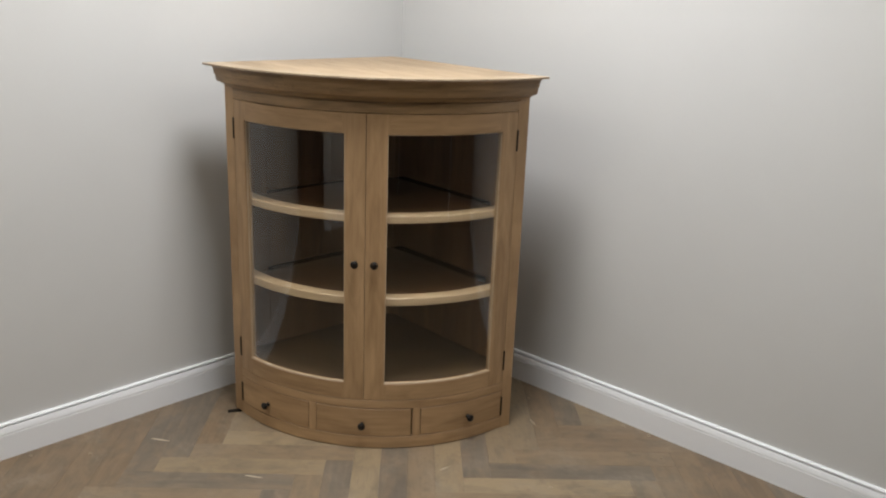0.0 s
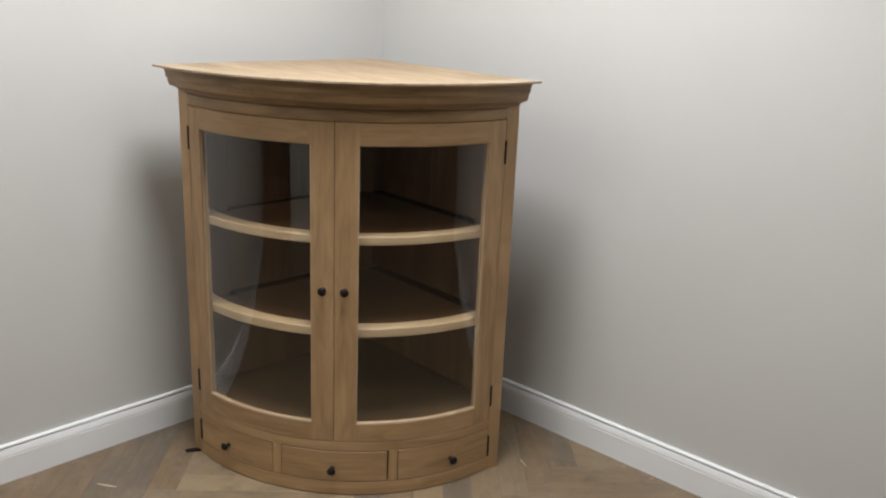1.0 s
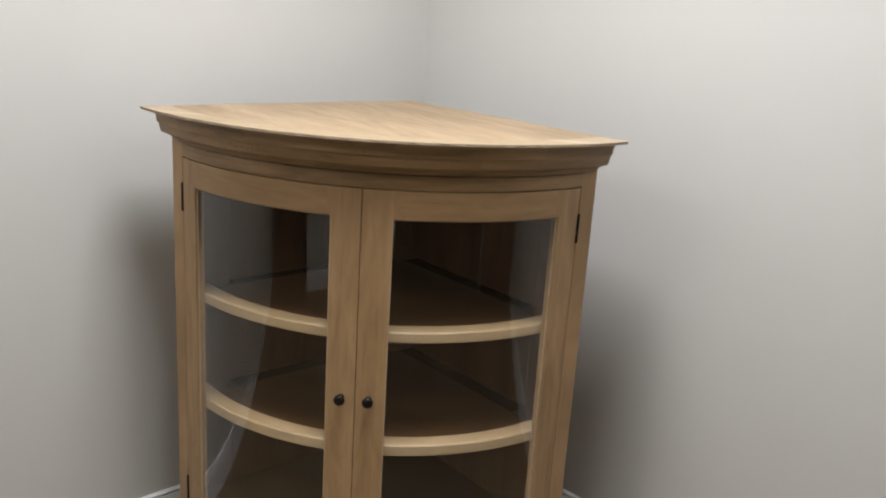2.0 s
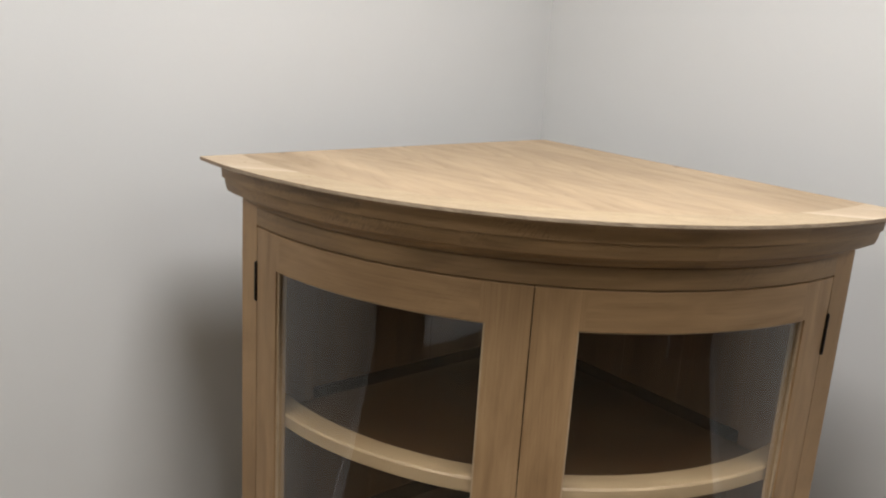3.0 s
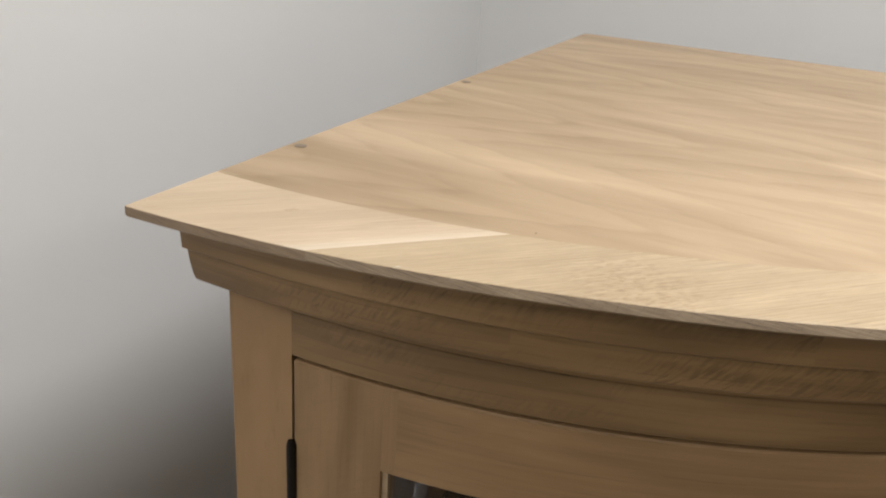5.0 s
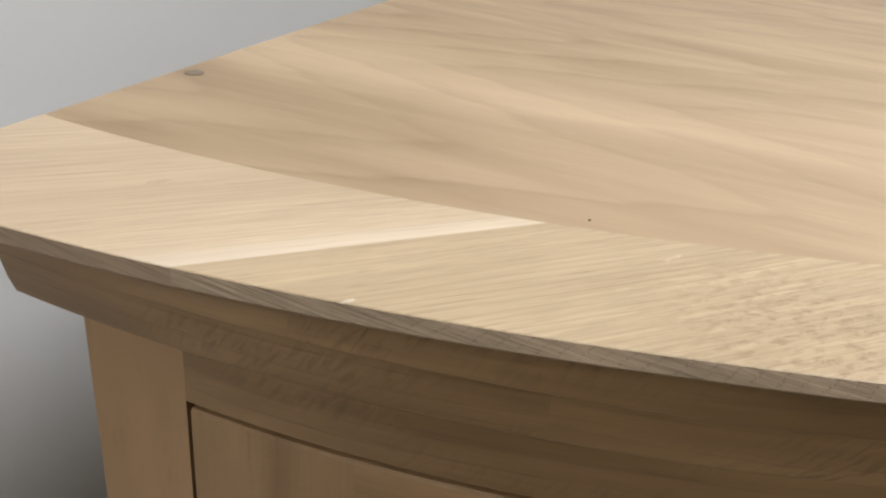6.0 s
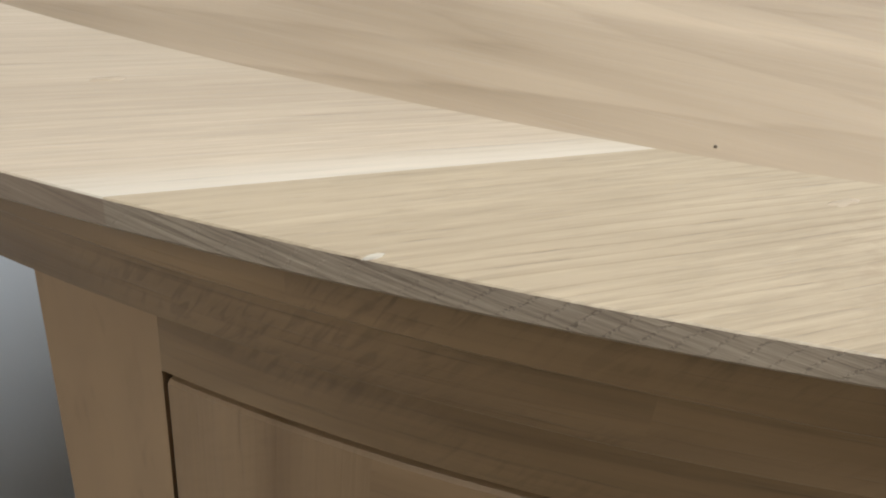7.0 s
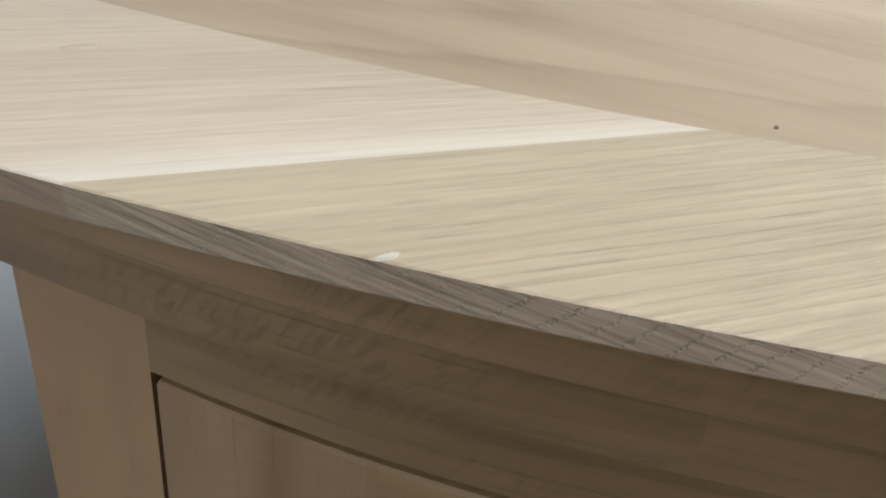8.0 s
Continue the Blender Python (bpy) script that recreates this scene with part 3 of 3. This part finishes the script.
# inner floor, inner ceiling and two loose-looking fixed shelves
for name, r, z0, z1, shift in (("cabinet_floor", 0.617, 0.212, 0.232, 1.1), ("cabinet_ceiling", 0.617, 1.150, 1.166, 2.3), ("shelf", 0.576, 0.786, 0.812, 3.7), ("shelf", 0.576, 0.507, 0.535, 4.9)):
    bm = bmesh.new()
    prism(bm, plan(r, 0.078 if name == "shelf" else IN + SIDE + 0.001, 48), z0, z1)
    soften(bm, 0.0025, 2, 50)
    board = part(name, bm, OAK_FLOOR if name == "cabinet_floor" else OAK_INNER, cabinet, "oak shelf coloured dark for the cabinet's inner shade, with a pale bowed front edge" if name == "shelf" else "", grain_flat(0, shift))
    if name == "shelf":
        lim = side_angle(r, IN + SIDE + 0.001)
        bm = bmesh.new()
        e = 0.003
        w = 0.043
        bow(bm, [(r + 0.0002, z0), (r + w - e, z0), (r + w, z0 + e), (r + w, z1 - e), (r + w - e, z1), (r + 0.0002, z1)], -lim, lim, 56)
        part("lipping", bm, OAK_LIP, board, "pale oak edge strip", grain_arc(shift))
        # added cleats that carry the shelf, black for the shade in the side gap
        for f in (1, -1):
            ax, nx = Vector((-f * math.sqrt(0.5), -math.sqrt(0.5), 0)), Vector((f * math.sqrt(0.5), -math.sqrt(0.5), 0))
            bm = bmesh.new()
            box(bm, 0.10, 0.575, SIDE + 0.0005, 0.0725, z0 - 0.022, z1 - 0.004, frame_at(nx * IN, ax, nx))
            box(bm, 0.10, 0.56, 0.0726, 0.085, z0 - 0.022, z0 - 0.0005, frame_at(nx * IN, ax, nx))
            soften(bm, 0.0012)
            part("cleat", bm, GAP_SHADE, board, "added black cleat that stands for the shade in the gap beside the shelf")

# cornice: a rounded lower moulding and a hollow upper one, each of a few lengths butted end to end
OVOLO = [(-0.02, 1.1722), (0.0046, 1.1722), (0.0056, 1.1760), (0.0110, 1.1810), (0.0210, 1.1862), (0.0312, 1.1895), (0.0334, 1.1915), (0.0355, 1.1970), (0.0372, 1.2035), (0.0384, 1.2105), (0.0386, 1.2133), (-0.02, 1.2133)]
HOLLOW = [(-0.02, 1.2135), (0.0386, 1.2135), (0.0422, 1.2137), (0.0429, 1.2145), (0.0432, 1.2180), (0.0437, 1.2235), (0.0447, 1.2285), (0.0465, 1.2332), (0.0495, 1.2374), (0.0535, 1.2408), (0.0560, 1.2435), (-0.02, 1.2435)]
for name, loop, cuts in (("lower_moulding", OVOLO, (-33.5, -9.0, 21.0)), ("upper_moulding", HOLLOW, (-40.0, -21.5, 6.0, 33.0))):
    ends = [lambda r: -side_angle(r, 0.002)] + [lambda r, c=c: c for c in cuts] + [lambda r: side_angle(r, 0.002)]
    for k, (a0, a1) in enumerate(zip(ends, ends[1:])):
        bm = bmesh.new()
        bow(bm, [(FACE + o, z) for o, z in loop], a0, a1, 28)
        part(name, bm, OAK_FLECK, cabinet, "length of swept oak cornice moulding", lambda co, k=k: (polar(co)[1] * 0.68, co.z * 0.9 + polar(co)[0] + 0.21 * k, 4.0), 24)

# top: a veneered panel with a border of solid boards, slanting joints between them
R_IN = 0.6542


def r_out(deg):
    """The top's front edge, which swells a little towards the tips."""
    return 0.7158 + 0.0102 * max(0.0, (abs(deg) - 30.0) / 21.0) ** 1.2


bm = bmesh.new()
prism(bm, plan(R_IN - 0.0003, 0.0, 72, 0.004), TOP - SLAB, TOP)
part("top_panel", bm, OAK_PANEL, cabinet, "oak veneered top panel with flowing figure", grain_flat(-45, 9.0))
JOINTS = [(-52.0, -52.0), (-34.3, -41.2), (-2.0, 3.0), (34.5, 40.5), (52.0, 52.0)]   # angles at the inner and the outer edge
lim_in, lim_out = side_angle(R_IN, 0.0), side_angle(0.7258, 0.0)
for k, (a, b) in enumerate(zip(JOINTS, JOINTS[1:])):
    i0, o0 = (max(-lim_in, a[0]), max(-lim_out, a[1]))
    i1, o1 = (min(lim_in, b[0]), min(lim_out, b[1]))
    n = 28
    bm = bmesh.new()
    rows = []
    for i in range(n + 1):
        u = i / n
        ai, ao = i0 + (i1 - i0) * u, o0 + (o1 - o0) * u
        ro = r_out(ao)
        rows.append([bm.verts.new(at(r, aa, z)) for r, aa, z in ((R_IN, ai, TOP - SLAB), (ro - 0.0014, ao, TOP - SLAB), (ro, ao, TOP - SLAB + 0.0012), (ro, ao, TOP - 0.0001), (ro - 0.0003, ao, TOP + 0.0002), (R_IN, ai, TOP + 0.0002))])
    for p, q in zip(rows, rows[1:]):
        for i in range(6):
            j = (i + 1) % 6
            bm.faces.new((p[i], p[j], q[j], q[i]))
    bm.faces.new(rows[0])
    bm.faces.new(rows[-1][::-1])
    turn = (0, 1, -2, -3)[k]
    part("top_border_board", bm, (OAK_PALE, OAK_LINED, OAK_LINED, OAK_PALE)[k], cabinet, "pale solid oak border board of the top", grain_flat(turn, 11.0 + 3 * k), 35, OAK_EDGE if k in (1, 2) else OAK_LONG_EDGE)


# ---- doors, drawers and their fittings ----
def knob_on(parent, r, deg, z, size=1.0):
    m = Matrix.Translation(at(r, deg, z)) @ pose(0, 0, 0, 0, 0, deg) @ pose(0, 0, 0, 90, 0, 0)
    bm = bmesh.new()
    s = size
    lathe(bm, [(0.0, -0.001), (0.0075 * s, -0.001), (0.0075 * s, 0.0015), (0.0052 * s, 0.003), (0.0046 * s, 0.010), (0.0065 * s, 0.0125), (0.0112 * s, 0.0150), (0.0128 * s, 0.0185), (0.0120 * s, 0.0220), (0.0085 * s, 0.0248), (0.0, 0.0256)], m, 24)
    return part("knob", bm, IRON, parent, "small round black iron knob", None, 60)


def hinge_on(parent, deg, z0, z1):
    bm = bmesh.new()
    m = Matrix.Translation(at(FACE + 0.0005, deg, z0))
    h = z1 - z0
    lathe(bm, [(0.0, -0.004), (0.0026, -0.003), (0.0036, 0.0), (0.0036, h * 0.33), (0.0030, h * 0.335), (0.0036, h * 0.34), (0.0036, h * 0.66), (0.0030, h * 0.665), (0.0036, h * 0.67), (0.0036, h), (0.0026, h + 0.003), (0.0, h + 0.004)], m, 14)
    return part("hinge", bm, IRON, parent, "slim black iron butt hinge", None, 50)


def door(s):
    """One bowed glazed door; s = -1 for the one hung at the lower angle."""
    z0, z1, g0, g1 = 0.1815, 1.1354, 0.2395, 1.0735
    r0 = 0.622
    def spans(a, b):
        return (s * a, s * b)
    frame_bm = bmesh.new()
    # stiles run the full height, rails are let in between them
    bar(frame_bm, r0, FACE, z0, z1, *spans(END - 0.14, 40.45), 8)
    bar(frame_bm, r0, FACE, z0, z1, *spans(5.85, 0.08), 8)
    bar(frame_bm, r0, FACE, g1, z1, *spans(40.45, 5.85), 40)
    bar(frame_bm, r0, FACE, z0, g0, *spans(40.45, 5.85), 40)
    # bead round the glass
    bead_bm = bmesh.new()
    for a, b, c, d in ((40.46, 40.1, g0, g1), (6.12, 5.84, g0, g1)):
        bar(bead_bm, 0.6381, FACE - 0.0035, c, d, *spans(a, b), 3, 0.001)
    bar(bead_bm, 0.6381, FACE - 0.0035, g1 - 0.003, g1 + 0.0005, *spans(40.12, 6.1), 36, 0.002)
    bar(bead_bm, 0.6381, FACE - 0.0008, g0 - 0.0005, g0 + 0.0045, *spans(40.12, 6.1), 36, 0.0035)

    def grain(co):
        a = abs(math.degrees(polar(co)[1]))
        if a > 40.449 or a < 5.851:
            return grain_up(s * 2.0 + (5.0 if a < 20 else 0.0))(co)
        return grain_arc(s * 3.0 + (7.0 if co.z > 0.6 else 0.0))(co)

    d = part("door", frame_bm, OAK, cabinet, "bowed oak door frame around curved clear glass", grain)
    part("glazing_bead", bead_bm, OAK_PALE, d, "slim pale oak glazing bead", lambda co: (polar(co)[1] * 0.6 + co.z, polar(co)[0], co.z))
    bm = bmesh.new()
    bow(bm, [(0.6350, g0 + 0.0002), (0.6378, g0 + 0.0002), (0.6378, g1 - 0.0002), (0.6350, g1 - 0.0002)], s * 40.44, s * 5.86, 44)
    pane = part("glass_pane", bm, GLASS, d, "curved clear glass pane", None, 60)
    pane.visible_shadow = False
    knob_on(d, FACE, s * 2.75, 0.659)
    hinge_on(d, s * (END + 0.05), 1.009, 1.072)
    hinge_on(d, s * (END + 0.05), 0.230, 0.296)
    return d


door(-1)
door(1)


def drawer(a0, a1, hinged=0):
    bm = bmesh.new()
    bar(bm, 0.6175, FACE, 0.0468, 0.1478, a0 + 0.15, a1 - 0.15, 24, 0.002)
    d = part("drawer_front", bm, OAK, cabinet, "bowed oak drawer front", grain_arc(a0 * 0.31))
    knob_on(d, FACE, (a0 + a1) / 2 + (1.1 if hinged > 0 else -1.1 if hinged < 0 else -0.2), 0.090)
    if hinged:
        hinge_on(d, hinged * (END + 0.02), 0.054, 0.120)


drawer(-END, -17.2, -1)
drawer(-14.75, 14.45)
drawer(17.2, END, 1)

# screws along the straight edges of the top, a nail hole and patches of filler
def screw(a, b, r):
    """a metres from the corner along one side, b along the other."""
    x, y = (a - b) * math.sqrt(0.5), -(a + b) * math.sqrt(0.5)
    bm = bmesh.new()
    lathe(bm, [(0.0, 0.00025), (r * 0.35, 0.00025), (r * 0.9, 0.0005), (r, 0.0003), (r, 0.0)], Matrix.Translation((x, y, TOP)), 16)
    part("screw_head", bm, HOLE, cabinet, "small dark steel screw head", None, 50)


screw(0.008, 0.639, 0.0042)
screw(0.008, 0.380, 0.0042)
screw(0.36, 0.012, 0.0042)
screw(0.1936, 0.6956, 0.0004)


def filler(a, b, sx, sy, turn, seed, material):
    rnd = random.Random(seed)
    x, y = (a - b) * math.sqrt(0.5), -(a + b) * math.sqrt(0.5)
    m = Matrix.Translation((x, y, TOP + 0.0002)) @ pose(0, 0, 0, 0, 0, turn)
    bm = bmesh.new()
    n = 18
    ring = [(math.cos(2 * math.pi * i / n) * sx * rnd.uniform(0.6, 1.15), math.sin(2 * math.pi * i / n) * sy * rnd.uniform(0.6, 1.15)) for i in range(n)]
    low = [bm.verts.new(m @ Vector((p[0], p[1], 0))) for p in ring]
    mid = [bm.verts.new(m @ Vector((p[0] * 0.7, p[1] * 0.7, 0.0004))) for p in ring]
    top = bm.verts.new(m @ Vector((0, 0, 0.0005)))
    for i in range(n):
        j = (i + 1) % n
        bm.faces.new((low[i], low[j], mid[j], mid[i]))
        bm.faces.new((mid[i], mid[j], top))
    part("filler_patch", bm, material, cabinet, "small smear of pale wood filler")


filler(0.1548, 0.7732, 0.0021, 0.0007, 10, 1, PUTTY)
filler(0.2195, 0.7085, 0.0040, 0.0013, 5, 2, DULL_PUTTY)
filler(0.0727, 0.7396, 0.0045, 0.0011, 8, 3, DULL_PUTTY)

# ---- loose bits on the floor ----
def splinter(x, y, length, turn, material, name, label, height=0.004):
    """A sliver with a ridge, tapering to both ends."""
    bm = bmesh.new()
    w = length * 0.06
    m = Matrix.Translation((x, y, 0.0)) @ pose(0, 0, 0, 0, 0, turn)
    rows = []
    for u, k in ((0, 0.25), (0.2, 0.8), (0.5, 1.0), (0.8, 0.7), (1, 0.2)):
        rows.append([bm.verts.new(m @ Vector(((u - 0.5) * length, v * w * k, h * height * k))) for v, h in ((-1, 0.0), (-0.6, 0.8), (0.3, 1.0), (1, 0.0))])
    for a, b in zip(rows, rows[1:]):
        for i in range(4):
            j = (i + 1) % 4
            bm.faces.new((a[i], a[j], b[j], b[i]))
    bm.faces.new(rows[0])
    bm.faces.new(rows[-1][::-1])
    ob = part(name, bm, material, None)
    tagged(ob, label, "offcut", "bits on the floor")


for x, y, length, turn in ((-2.212, 1.286, 0.068, 36), (-1.816, 1.415, 0.062, 37), (-1.506, 2.387, 0.048, -22), (-1.473, 1.925, 0.04, 85)):
    splinter(x, y, length, turn, OAK_CHIP, "wood_splinter", "thin pale wood splinter lying on the floor", 0.0022)
for x, y, turn in ((-1.646, 2.516, 10), (-2.267, 1.07, 70), (-2.37, 0.917, 30), (-1.178, 2.113, 50), (-1.28, 2.629, 0), (-1.177, 2.64, 20), (-1.058, 2.543, 80)):
    splinter(x, y, 0.012, turn, OAK_CHIP, "wood_chip", "tiny pale wood chip lying on the floor", 0.005)
# a dark wedge under the cabinet's foot
bm = bmesh.new()
prism(bm, [(-0.030, -0.006), (0.02, -0.008), (0.02, 0.008), (-0.030, 0.005)], 0.0, 0.006, pose(-2.238, 1.588, 0, 0, 0, 66))
for v in bm.verts:
    if v.co.z > 0.003 and (v.co.y < 1.56):
        v.co.z = 0.002
soften(bm, 0.0006)
tagged(part("shim_wedge", bm, IRON, None), "thin dark packing wedge pushed under the cabinet foot", "wedge")

# ---- herringbone floor ----
W, L = 0.09, 0.54
FLOOR_M = CABINET @ Matrix.Translation((0.346, -0.877, 0)) @ pose(0, 0, 0, 0, 0, 4.5)


def plank_mesh(bm, m=Matrix()):
    e, t = 0.0003, 0.008
    g = 0.00015
    x0, x1, y0, y1 = g, L - g, g, W - g
    rings = [[(x0, y0, -t), (x1, y0, -t), (x1, y1, -t), (x0, y1, -t)], [(x0, y0, -e), (x1, y0, -e), (x1, y1, -e), (x0, y1, -e)], [(x0 + e, y0 + e, 0), (x1 - e, y0 + e, 0), (x1 - e, y1 - e, 0), (x0 + e, y1 - e, 0)]]
    vs = [[bm.verts.new(m @ Vector(p)) for p in ring] for ring in rings]
    for a, b in zip(vs, vs[1:]):
        for i in range(4):
            j = (i + 1) % 4
            bm.faces.new((a[i], a[j], b[j], b[i]))
    bm.faces.new(vs[-1])


# stained boards that can be told apart, by direction, row and column of the pattern; the others vary by chance
STAIN = {PLANK_PALE: ((0, -5, 0), (1, -4, 0), (1, -1, 0), (0, -6, 1), (0, -3, 0)), PLANK_GREY: ((0, -6, 0), (1, -5, 0), (1, -3, 0), (0, -5, 1), (1, 0, 0), (1, 0, -1), (1, 1, -1), (1, -1, 1)),
         PLANK_TAN: ((0, -4, 0), (0, -7, 0), (0, -8, 0), (1, -2, 0), (1, -6, 0), (0, -4, 1), (0, -7, 1), (0, -2, 0)), PLANK_BROWN: ((1, -1, -1), (1, -2, -1), (1, -3, -1), (1, -4, -1), (0, -3, 1), (0, -2, 1), (1, -2, 1), (1, -3, 1))}
STAIN = {key: material for material, keys in STAIN.items() for key in keys}
plank_data = {}
for material in (PLANK, PLANK_PALE, PLANK_GREY, PLANK_TAN, PLANK_BROWN):
    bm = bmesh.new()
    plank_mesh(bm)
    first = part("plank", bm, material, None)
    plank_data[material] = first.data
    bpy.data.objects.remove(first)
near, rest = [], []
for k in range(-90, 91):
    for j in range(-9, 10):
        for up in (0, 1):
            u, v = k * W + j * 2 * L, k * W
            if up:
                m = FLOOR_M @ Matrix.Translation((u, v, 0)) @ Matrix.Translation((W, 0, 0)) @ pose(0, 0, 0, 0, 0, 90)
            else:
                m = FLOOR_M @ Matrix.Translation((u - 2 * L + L, v - W + L, 0))
            c = m @ Vector((L / 2, W / 2, 0))
            p = c - CORNER
            if p.dot(IN_L) < -0.28 or p.dot(IN_R) < -0.28 or p.dot(IN_L) > LEN_R + 1.4 or p.dot(IN_R) > LEN_L + 2.0:
                continue
            (near if (c - Vector((-1.35, 1.45, 0))).length < 1.62 else rest).append((c, m, (up, k, j)))
near.sort(key=lambda q: (q[0] - Vector((-1.35, 1.45, 0))).length)
for c, m, key in near[:300]:
    ob = new("plank", plank_data[STAIN.get(key, PLANK)])
    ob.parent = floor
    ob.matrix_basis = m
bm = bmesh.new()
for c, m, key in near[300:] + rest:
    plank_mesh(bm, m)
tagged(part("far_planks", bm, PLANK, floor, "grey-brown herringbone boards"), kind="stuff")
